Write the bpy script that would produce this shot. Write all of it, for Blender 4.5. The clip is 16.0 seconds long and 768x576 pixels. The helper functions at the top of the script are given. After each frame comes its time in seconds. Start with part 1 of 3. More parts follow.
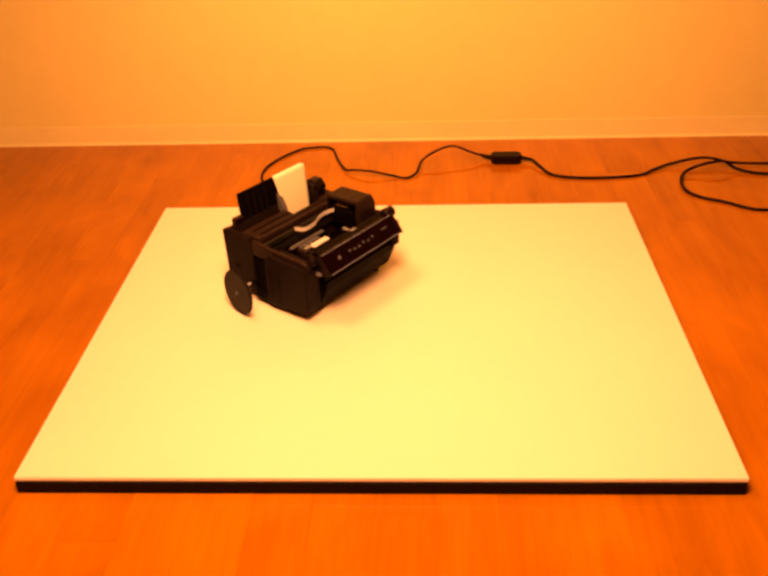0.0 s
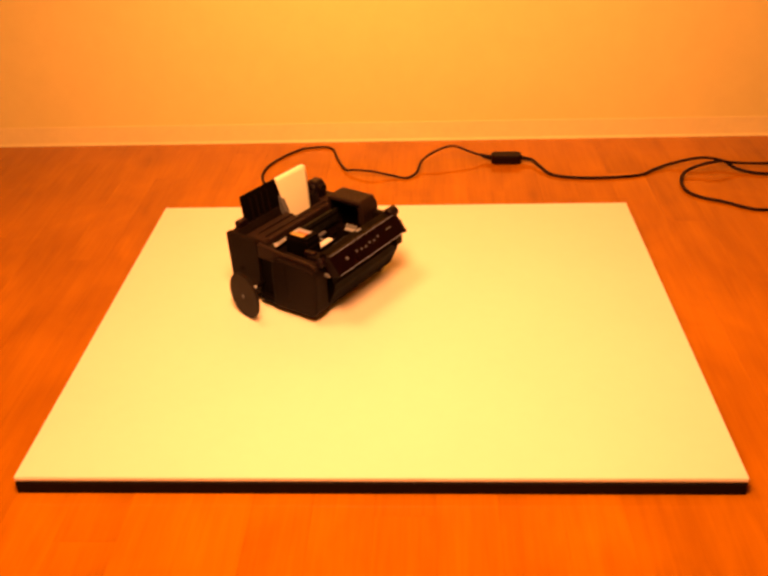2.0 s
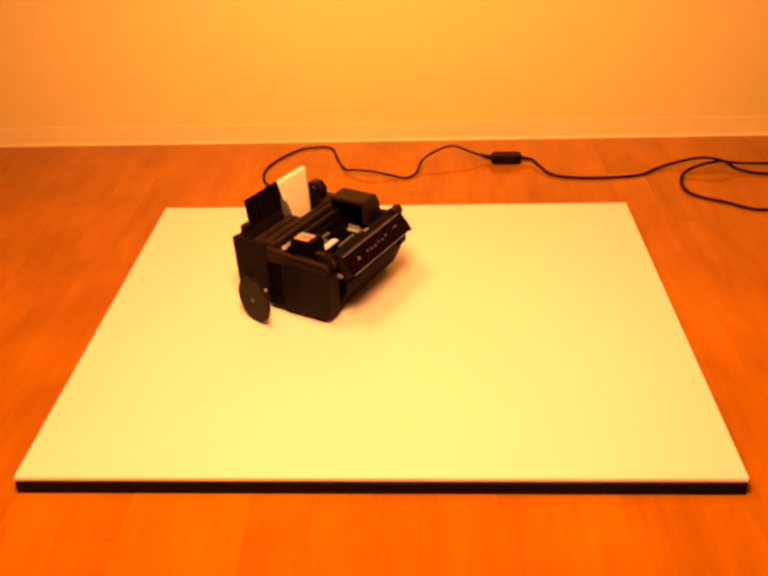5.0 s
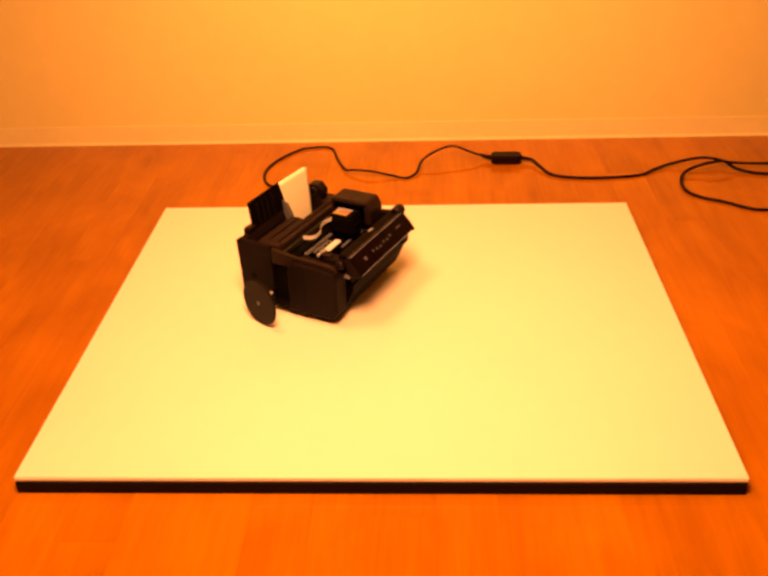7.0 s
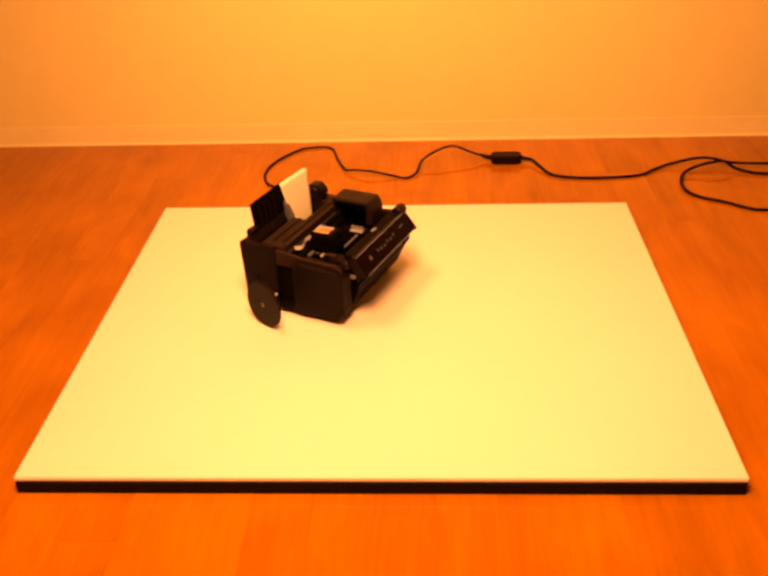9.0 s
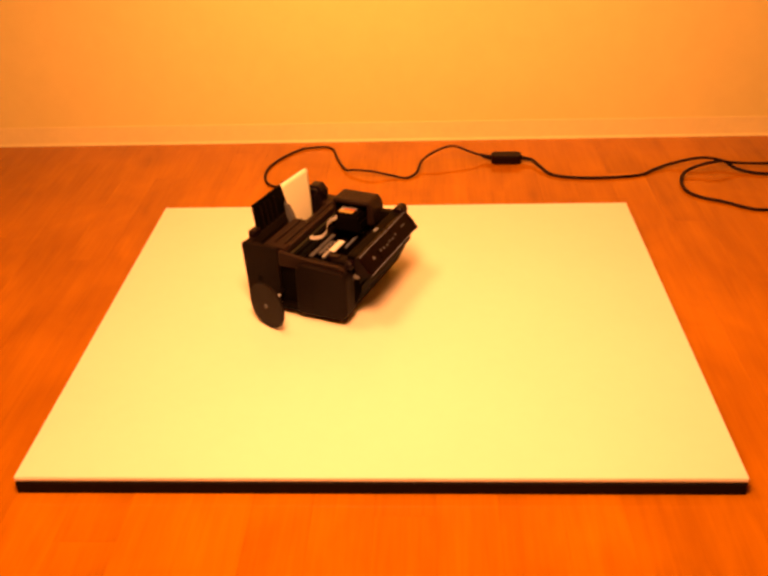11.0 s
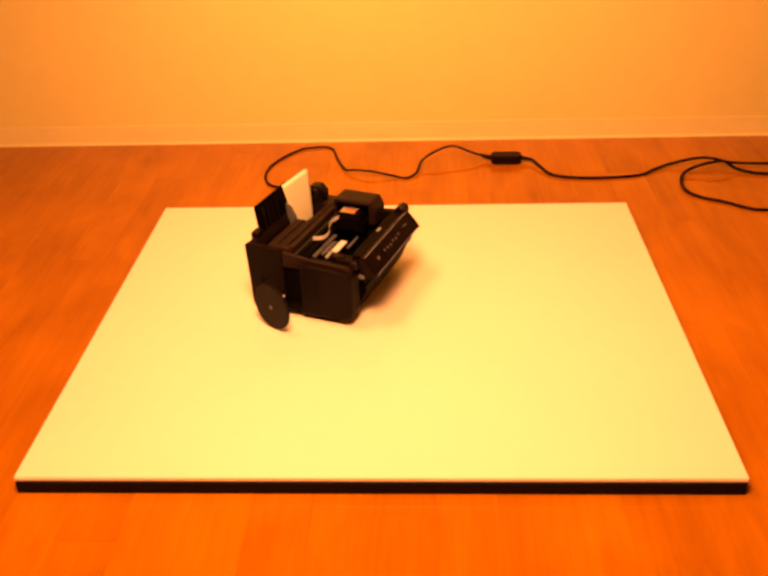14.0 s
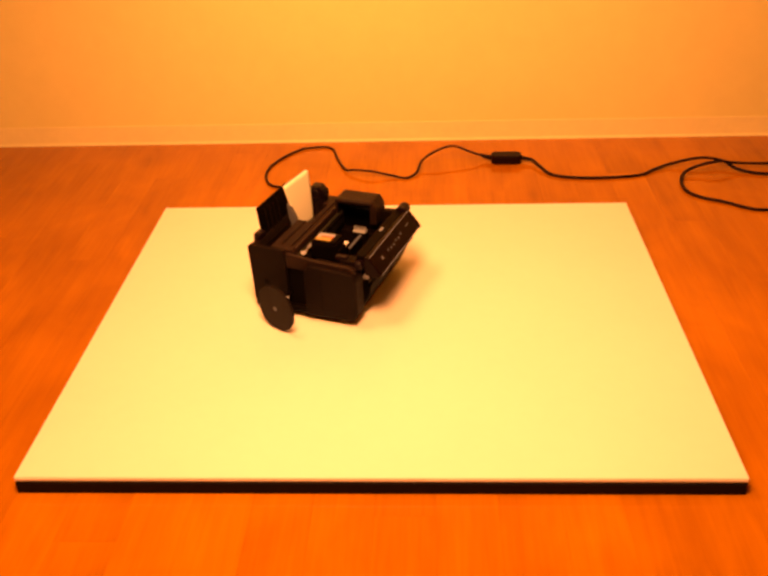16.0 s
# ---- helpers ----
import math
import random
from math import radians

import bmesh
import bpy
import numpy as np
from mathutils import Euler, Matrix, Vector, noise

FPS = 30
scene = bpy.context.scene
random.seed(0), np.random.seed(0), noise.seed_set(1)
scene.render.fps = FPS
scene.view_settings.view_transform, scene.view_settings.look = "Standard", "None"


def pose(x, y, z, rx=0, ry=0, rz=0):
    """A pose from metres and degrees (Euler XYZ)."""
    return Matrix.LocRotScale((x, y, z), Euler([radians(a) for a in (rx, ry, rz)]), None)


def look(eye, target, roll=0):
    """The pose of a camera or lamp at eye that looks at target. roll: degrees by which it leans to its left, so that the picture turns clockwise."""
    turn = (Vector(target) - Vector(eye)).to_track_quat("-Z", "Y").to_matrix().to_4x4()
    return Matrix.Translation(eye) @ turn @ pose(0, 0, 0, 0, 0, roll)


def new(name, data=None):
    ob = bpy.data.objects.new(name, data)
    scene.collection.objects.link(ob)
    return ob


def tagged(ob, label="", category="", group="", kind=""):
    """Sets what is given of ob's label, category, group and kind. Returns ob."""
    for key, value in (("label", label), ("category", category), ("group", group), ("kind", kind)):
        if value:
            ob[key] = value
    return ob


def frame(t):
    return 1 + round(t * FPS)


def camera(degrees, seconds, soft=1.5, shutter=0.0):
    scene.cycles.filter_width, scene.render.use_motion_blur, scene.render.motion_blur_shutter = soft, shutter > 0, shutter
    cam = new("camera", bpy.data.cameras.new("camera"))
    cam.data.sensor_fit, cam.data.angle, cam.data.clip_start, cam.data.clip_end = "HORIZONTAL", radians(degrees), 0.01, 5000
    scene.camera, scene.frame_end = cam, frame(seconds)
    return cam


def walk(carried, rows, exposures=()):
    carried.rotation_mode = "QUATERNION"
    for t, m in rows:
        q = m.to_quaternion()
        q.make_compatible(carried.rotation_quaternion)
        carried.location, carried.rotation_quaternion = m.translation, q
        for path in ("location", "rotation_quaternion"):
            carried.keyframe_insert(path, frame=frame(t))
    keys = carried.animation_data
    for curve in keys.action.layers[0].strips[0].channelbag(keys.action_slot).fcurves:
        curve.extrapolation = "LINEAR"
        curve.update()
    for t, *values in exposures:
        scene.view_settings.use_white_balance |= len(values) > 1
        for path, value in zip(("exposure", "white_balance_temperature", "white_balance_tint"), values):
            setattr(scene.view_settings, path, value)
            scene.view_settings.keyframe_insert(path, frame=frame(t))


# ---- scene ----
cam = camera(44.75, 16.0, soft=3.0)
CAMERA_POSE = pose(0.1346, -1.7404, 1.5805, 60.181, 1.739, 2.142)
walk(cam, [(0.0, CAMERA_POSE), (16.0, CAMERA_POSE)])

# ---------------------------------------------------------------- light
world = bpy.data.worlds.new("world")
world.use_nodes = True
world.node_tree.nodes["Background"].inputs["Color"].default_value = (1.0, 0.5, 0.15, 1)
world.node_tree.nodes["Background"].inputs["Strength"].default_value = 0.02
scene.world = world


def spot_lamp(x, y, aim_x, aim_y, half_angle, watts):
    """A warm flood lamp under the ceiling, turned towards a point of the floor."""
    data = bpy.data.lights.new("spot_lamp", "SPOT")
    data.shadow_soft_size, data.energy, data.color = 0.42, watts, (1.0, 0.345, 0.092)
    data.spot_size, data.spot_blend = 2 * half_angle, 1.0
    lamp = new("spot_lamp", data)
    lamp.matrix_world = look((x, y, 2.45), (aim_x, aim_y, 0.0))
    return lamp


spot_lamp(-0.08, -0.60, -0.47, 0.95, 1.175, 718)
spot_lamp(-0.77, 0.90, 1.25, 1.93, 1.128, 277)


# ---------------------------------------------------------------- materials


def shade(name, color, rough=0.5, metal=0.0, vary=0.15, scale=30.0, bump=0.0, bump_scale=200.0, coat=0.0, gloss=0.5):
    """A surface whose colour wanders at two scales, with fine relief."""
    mat = bpy.data.materials.new(name)
    mat.use_nodes = True
    nodes, links = mat.node_tree.nodes, mat.node_tree.links
    bsdf = nodes["Principled BSDF"]
    coords = nodes.new("ShaderNodeTexCoord")
    coarse, fine = nodes.new("ShaderNodeTexNoise"), nodes.new("ShaderNodeTexNoise")
    coarse.inputs["Scale"].default_value, fine.inputs["Scale"].default_value = scale, scale * 9
    coarse.inputs["Detail"].default_value = fine.inputs["Detail"].default_value = 4
    mixed = nodes.new("ShaderNodeMath")
    mixed.operation = "ADD"
    ramp = nodes.new("ShaderNodeMapRange")
    ramp.inputs["From Min"].default_value, ramp.inputs["From Max"].default_value = 0.6, 1.4
    ramp.inputs["To Min"].default_value, ramp.inputs["To Max"].default_value = 1 - vary, 1 + vary
    tone = nodes.new("ShaderNodeMix")
    tone.data_type, tone.blend_type = "RGBA", "MULTIPLY"
    tone.inputs["Factor"].default_value = 1
    tone.inputs["A"].default_value = (*color, 1)
    for tex in (coarse, fine):
        links.new(coords.outputs["Object"], tex.inputs["Vector"])
    links.new(coarse.outputs["Fac"], mixed.inputs[0])
    links.new(fine.outputs["Fac"], mixed.inputs[1])
    links.new(mixed.outputs[0], ramp.inputs["Value"])
    links.new(ramp.outputs[0], tone.inputs["B"])
    links.new(tone.outputs["Result"], bsdf.inputs["Base Color"])
    wear = nodes.new("ShaderNodeMapRange")
    wear.inputs["To Min"].default_value, wear.inputs["To Max"].default_value = max(rough - 0.1, 0.03), min(rough + 0.1, 1)
    links.new(coarse.outputs["Fac"], wear.inputs["Value"])
    links.new(wear.outputs[0], bsdf.inputs["Roughness"])
    bsdf.inputs["Metallic"].default_value = metal
    bsdf.inputs["Coat Weight"].default_value = coat
    bsdf.inputs["Specular IOR Level"].default_value = gloss
    if bump:
        grain, relief = nodes.new("ShaderNodeTexNoise"), nodes.new("ShaderNodeBump")
        grain.inputs["Scale"].default_value = bump_scale
        relief.inputs["Strength"].default_value, relief.inputs["Distance"].default_value = bump, 0.002
        links.new(coords.outputs["Object"], grain.inputs["Vector"])
        links.new(grain.outputs["Fac"], relief.inputs["Height"])
        links.new(relief.outputs["Normal"], bsdf.inputs["Normal"])
    return mat


def wood_floor(name):
    """Lacquered reddish planks: long grain along the plank, cathedral streaks, tone from plank to plank."""
    mat = bpy.data.materials.new(name)
    mat.use_nodes = True
    nodes, links = mat.node_tree.nodes, mat.node_tree.links
    bsdf = nodes["Principled BSDF"]
    geo, info = nodes.new("ShaderNodeNewGeometry"), nodes.new("ShaderNodeObjectInfo")
    shift = nodes.new("ShaderNodeVectorMath")
    shift.operation = "MULTIPLY_ADD"
    spread = nodes.new("ShaderNodeCombineXYZ")
    for k in range(3):
        links.new(info.outputs["Random"], spread.inputs[k])
    links.new(spread.outputs[0], shift.inputs[0])
    shift.inputs[1].default_value = (0.03, 0.35, 0.0)
    links.new(geo.outputs["Position"], shift.inputs[2])

    def layer(sx, sy, scale, detail, distort):
        mapping, tex = nodes.new("ShaderNodeMapping"), nodes.new("ShaderNodeTexNoise")
        mapping.inputs["Scale"].default_value = (sx, sy, 1)
        tex.inputs["Scale"].default_value, tex.inputs["Detail"].default_value = scale, detail
        tex.inputs["Distortion"].default_value = distort
        links.new(shift.outputs[0], mapping.inputs["Vector"])
        links.new(mapping.outputs[0], tex.inputs["Vector"])
        return tex.outputs["Fac"]

    streak, grain, cloud = layer(9, 1.3, 1.5, 5, 1.0), layer(70, 2.6, 1.2, 4, 0.5), layer(2.6, 1.7, 1.2, 5, 0.8)

    def weigh(a, wa, b, wb):
        one, two = nodes.new("ShaderNodeMath"), nodes.new("ShaderNodeMath")
        one.operation, two.operation = "MULTIPLY", "MULTIPLY_ADD"
        links.new(a, one.inputs[0])
        one.inputs[1].default_value = wa
        links.new(b, two.inputs[0])
        two.inputs[1].default_value = wb
        links.new(one.outputs[0], two.inputs[2])
        return two.outputs[0]

    total = weigh(weigh(streak, 0.28, grain, 0.19), 1.0, weigh(cloud, 0.53, info.outputs["Random"], 0.08), 1.0)
    ramp = nodes.new("ShaderNodeValToRGB")
    ramp.color_ramp.elements[0].position, ramp.color_ramp.elements[1].position = 0.34, 0.70
    ramp.color_ramp.elements[0].color = (0.255, 0.080, 0.0002, 1)
    ramp.color_ramp.elements[1].color = (0.455, 0.166, 0.0003, 1)
    links.new(total, ramp.inputs["Fac"])
    links.new(ramp.outputs["Color"], bsdf.inputs["Base Color"])
    rough = nodes.new("ShaderNodeMapRange")
    rough.inputs["To Min"].default_value, rough.inputs["To Max"].default_value = 0.035, 0.07
    bsdf.inputs["Specular IOR Level"].default_value = 0.45
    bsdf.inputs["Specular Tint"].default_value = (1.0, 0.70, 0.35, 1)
    links.new(streak, rough.inputs["Value"])
    links.new(rough.outputs[0], bsdf.inputs["Roughness"])
    relief = nodes.new("ShaderNodeBump")
    relief.inputs["Strength"].default_value, relief.inputs["Distance"].default_value = 0.08, 0.001
    links.new(grain, relief.inputs["Height"])
    links.new(relief.outputs["Normal"], bsdf.inputs["Normal"])
    return mat


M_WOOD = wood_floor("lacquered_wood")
M_WALL = shade("wall_paint", (0.78, 0.73, 0.32), 0.85, vary=0.03, scale=1.5, bump=0.15, bump_scale=180)
M_CEIL = shade("ceiling_paint", (0.75, 0.73, 0.68), 0.9, vary=0.03, scale=2)
M_BASE = shade("baseboard_vinyl", (0.82, 0.76, 0.40), 0.6, vary=0.05, scale=4)
M_BOARD = shade("white_laminate", (0.83, 0.82, 0.80), 0.38, vary=0.015, scale=3, bump=0.02, bump_scale=90)
M_EDGE = shade("white_edge_band", (0.83, 0.80, 0.80), 0.5, vary=0.05, scale=10)
M_PLINTH = shade("black_plinth", (0.005, 0.0032, 0.0036), 0.6, gloss=0.12, vary=0.3, scale=8, bump=0.1)
M_BLACK = shade("black_plastic", (0.0044, 0.0012, 0.0040), 0.42, gloss=0.17, vary=0.25, scale=18, bump=0.25, bump_scale=900)
M_SHELL = shade("black_grained_plastic", (0.0054, 0.0032, 0.0032), 0.55, gloss=0.07, vary=0.25, scale=12, bump=0.35, bump_scale=700)
# near-black for dark parts; also carries the shade of recesses, hollows and slots
M_DARK = shade("black_plastic_and_shade", (0.0020, 0.0012, 0.0014), 0.6, gloss=0.05, vary=0.3, scale=20)
# lighter, browner shell plastic: overhead light on deck, cover and end wall painted in
M_TOPLIT = shade("top_lit_black_plastic", (0.0130, 0.0070, 0.0062), 0.5, gloss=0.12, vary=0.35, scale=16, bump=0.3, bump_scale=700)
# lighter brown that paints the light caught by the deck's front edge
M_HIGHLIGHT = shade("brown_edge_highlight", (0.030, 0.017, 0.014), 0.42, gloss=0.3, vary=0.35, scale=25)
M_RAIL = shade("ribbed_dark_rail", (0.016, 0.017, 0.012), 0.45, gloss=0.25, vary=0.3, scale=25)
M_GLOSS = shade("glossy_dark_panel", (0.0032, 0.0006, 0.0016), 0.3, vary=0.2, scale=15, gloss=0.08)
M_RIM = shade("satin_grey_trim", (0.22, 0.27, 0.40), 0.35, metal=0.5, vary=0.15, scale=40)
M_TRIM = shade("pale_grey_trim", (0.17, 0.21, 0.34), 0.4, vary=0.15, scale=40)
M_BAR = shade("dull_grey_steel", (0.10, 0.12, 0.18), 0.4, vary=0.15, scale=40)
M_GUIDE = shade("smoky_grey_plastic", (0.085, 0.092, 0.12), 0.45, vary=0.15, scale=40)
M_HUB = shade("dull_hub_plastic", (0.06, 0.07, 0.10), 0.5, vary=0.15, scale=60)
M_GREY = shade("grey_plastic", (0.30, 0.33, 0.40), 0.5, vary=0.15, scale=40)
M_WHITE = shade("white_plastic", (0.66, 0.70, 0.78), 0.45, vary=0.1, scale=40)
M_PAPER = shade("white_paper", (0.88, 0.90, 0.76), 0.8, vary=0.02, scale=12)
M_RIBBON = shade("pale_ribbon_cable", (0.68, 0.71, 0.80), 0.45, vary=0.08, scale=60)
M_CORD = shade("black_cord_rubber", (0.0075, 0.0020, 0.0040), 0.5, gloss=0.10, vary=0.2, scale=30)
M_WHEEL = shade("matte_dark_disc", (0.0046, 0.0028, 0.0030), 0.55, gloss=0.13, vary=0.25, scale=14, bump=0.2)
M_YELLOW = shade("yellow_label", (0.40, 0.28, 0.08), 0.4, vary=0.05, scale=60)
M_ORANGE = shade("red_orange_label", (0.42, 0.10, 0.035), 0.4, vary=0.05, scale=60)
M_PALE = shade("pale_blue_label", (0.25, 0.27, 0.37), 0.4, vary=0.05, scale=60)

# ---------------------------------------------------------------- building helpers


def part(name, bm, material, parent=None, label="", smooth=False):
    """Links a bmesh as one mesh object, under parent where given."""
    mesh = bpy.data.meshes.new(name)
    bmesh.ops.recalc_face_normals(bm, faces=bm.faces)
    bm.to_mesh(mesh)
    bm.free()
    mesh.materials.append(material)
    for poly in mesh.polygons:
        poly.use_smooth = smooth
    ob = new(name, mesh)
    if parent is not None:
        ob.parent = parent
    if label:
        ob["label"] = label
    return ob


def add_block(bm, x, y, z, bevel=0.0, segments=2):
    """A box between the pairs x, y, z, with rounded edges."""
    made = bmesh.ops.create_cube(bm, size=1.0)
    verts = made["verts"]
    for v in verts:
        v.co = Vector([lo + (c + 0.5) * (hi - lo) for c, (lo, hi) in zip(v.co, (x, y, z))])
    if bevel:
        edges = list({e for v in verts for e in v.link_edges})
        bmesh.ops.bevel(bm, geom=edges, offset=bevel, segments=segments, affect="EDGES", profile=0.5)
    return bm


def block(x, y, z, bevel=0.0, segments=2):
    return add_block(bmesh.new(), x, y, z, bevel, segments)


def add_prism(bm, profile, x0, x1, bevel=0.0):
    """A profile of (y, z) corners drawn out along x."""
    a = [bm.verts.new((x0, y, z)) for y, z in profile]
    b = [bm.verts.new((x1, y, z)) for y, z in profile]
    n = len(profile)
    faces = [bm.faces.new(a), bm.faces.new(b[::-1])]
    faces += [bm.faces.new((a[i], b[i], b[(i + 1) % n], a[(i + 1) % n])) for i in range(n)]
    if bevel:
        bmesh.ops.recalc_face_normals(bm, faces=bm.faces)
        edges = list({e for f in faces for e in f.edges})
        bmesh.ops.bevel(bm, geom=edges, offset=bevel, segments=2, affect="EDGES", profile=0.5)
    return bm


def prism(profile, x0, x1, bevel=0.0):
    return add_prism(bmesh.new(), profile, x0, x1, bevel)


def add_drum(bm, centre, axis, radius, length, sides=32, bevel=0.0, inner=0.0):
    """A cylinder, or a ring where inner is given, along axis 'x', 'y' or 'z'."""
    turn = {"x": pose(0, 0, 0, 0, 90, 0), "y": pose(0, 0, 0, 90, 0, 0), "z": Matrix()}[axis]
    m = Matrix.Translation(centre) @ turn
    r = min(bevel, radius * 0.4)
    rings = [(inner, -length / 2), (radius - r, -length / 2), (radius, -length / 2 + r), (radius, length / 2 - r),
             (radius - r, length / 2), (inner, length / 2)]
    if not inner:
        rings = rings[1:-1]
    loops = [[bm.verts.new(m @ Vector((q * math.cos(math.tau * k / sides), q * math.sin(math.tau * k / sides), h)))
              for k in range(sides)] for q, h in rings]
    pairs = list(zip(loops, loops[1:]))
    if inner:
        pairs.append((loops[-1], loops[0]))
    else:
        bm.faces.new(loops[0][::-1])
        bm.faces.new(loops[-1])
    for a, b in pairs:
        for k in range(sides):
            bm.faces.new((a[k], a[(k + 1) % sides], b[(k + 1) % sides], b[k]))
    bmesh.ops.remove_doubles(bm, verts=bm.verts, dist=1e-6)
    return bm


def drum(centre, axis, radius, length, sides=32, bevel=0.0, inner=0.0):
    return add_drum(bmesh.new(), centre, axis, radius, length, sides, bevel, inner)


def smooth_path(points, steps=10):
    """A smooth line through the points."""
    pts = [Vector(q) for q in points]
    pts = [2 * pts[0] - pts[1], *pts, 2 * pts[-1] - pts[-2]]
    out = []
    for a, b, c, d in zip(pts, pts[1:], pts[2:], pts[3:]):
        for k in range(steps):
            t = k / steps
            out.append(0.5 * (2 * b + (c - a) * t + (2 * a - 5 * b + 4 * c - d) * t * t + (3 * b - a - 3 * c + d) * t ** 3))
    out.append(pts[-2])
    return out


def tube(points, radius, flat=1.0, sides=8, steps=10, taper=1.0):
    """A cord along a smooth line through the points; flat below 1 makes it a flattened twin cord."""
    bm, rings = bmesh.new(), []
    line = smooth_path(points, steps)
    for i, q in enumerate(line):
        along = (line[min(i + 1, len(line) - 1)] - line[max(i - 1, 0)]).normalized()
        side = along.cross(Vector((0, 0, 1))).normalized()
        up = side.cross(along)
        r = radius * (1 + (taper - 1) * i / (len(line) - 1))
        rings.append([bm.verts.new(q + side * r * math.cos(math.tau * k / sides)
                                   + up * r * flat * math.sin(math.tau * k / sides)) for k in range(sides)])
    for a, b in zip(rings, rings[1:]):
        for k in range(sides):
            bm.faces.new((a[k], a[(k + 1) % sides], b[(k + 1) % sides], b[k]))
    bm.faces.new(rings[0][::-1])
    bm.faces.new(rings[-1])
    return bm


# ---------------------------------------------------------------- the room
ROOM_X, ROOM_Y, ROOM_Z = (-4.2, 4.2), (-4.0, 2.405), 2.75
BOARD_TOP = 0.0488


def room():
    x0, x1, y0, y1 = *ROOM_X, *ROOM_Y
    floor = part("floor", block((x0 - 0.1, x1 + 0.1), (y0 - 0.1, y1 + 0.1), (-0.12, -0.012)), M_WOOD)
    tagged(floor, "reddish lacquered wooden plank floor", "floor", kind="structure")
    for name, x, y in (("wall_north", (x0 - 0.1, x1 + 0.1), (y1, y1 + 0.1)), ("wall_south", (x0 - 0.1, x1 + 0.1), (y0 - 0.1, y0)),
                       ("wall_west", (x0 - 0.1, x0), (y0, y1)), ("wall_east", (x1, x1 + 0.1), (y0, y1))):
        tagged(part(name, block(x, y, (-0.012, ROOM_Z)), M_WALL), "plain cream painted wall above a pale baseboard", "wall", kind="structure")
    tagged(part("ceiling", block((x0 - 0.1, x1 + 0.1), (y0 - 0.1, y1 + 0.1), (ROOM_Z, ROOM_Z + 0.1)), M_CEIL),
           "plain white ceiling", "ceiling", kind="structure")
    base = prism([(y1 - 0.003, 0.0), (y1 - 0.003, 0.092), (y1 - 0.0025, 0.093), (y1 - 0.001, 0.093), (y1 - 0.001, 0.0)], x0 + 0.012, x1 - 0.012)
    add_prism(base, [(y1 - 0.007, 0.0), (y1 - 0.0065, 0.004), (y1 - 0.004, 0.010), (y1 - 0.003, 0.011), (y1 - 0.003, 0.0)], x0 + 0.012, x1 - 0.012)
    tagged(part("baseboard", base, M_BASE), "pale vinyl baseboard along the cream wall", "baseboard", kind="structure")
    return floor


def floor_planks(floor):
    """Planks in staggered rows, laid towards the far wall."""
    width, length = 0.15, 1.22
    mesh = None
    for i in range(56):
        x = ROOM_X[0] + 0.075 + i * width
        start = ROOM_Y[0] - (i * 0.47) % length
        for j in range(7):
            lo, hi = max(start + j * length, ROOM_Y[0]), min(start + (j + 1) * length, ROOM_Y[1])
            if hi - lo < 0.003:
                continue
            if hi - lo > length - 1e-4 and mesh:
                ob = new("plank", mesh)
                ob.parent = floor
            else:
                half = (hi - lo) / 2
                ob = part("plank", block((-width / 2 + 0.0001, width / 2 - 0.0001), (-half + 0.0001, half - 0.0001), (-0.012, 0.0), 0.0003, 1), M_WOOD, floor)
                if hi - lo > length - 1e-4:
                    mesh = ob.data
            ob.location = (x, (lo + hi) / 2, 0)


def platform():
    """A white laminate board on a black plinth."""
    root = tagged(new("display_board"), "large white laminate board on a black plinth lying on the floor", "board")
    part("board_top", block((-0.9, 0.9), (0.0, 1.58), (0.0335, BOARD_TOP), 0.0034, 3), M_BOARD, root)
    for name, x, y in (("edge_band", (-0.897, 0.897), (-0.0012, 0.002)), ("edge_band", (-0.897, 0.897), (1.578, 1.5812))):
        part(name, block(x, y, (0.0375, BOARD_TOP - 0.0042)), M_EDGE, root, "pinkish white edge band")
    part("plinth", block((-0.8965, 0.8965), (-0.0045, 1.5765), (0.0, 0.0335), 0.001, 1), M_PLINTH, root, "matte black plinth under the board")
    return root


# ---------------------------------------------------------------- cords on the floor


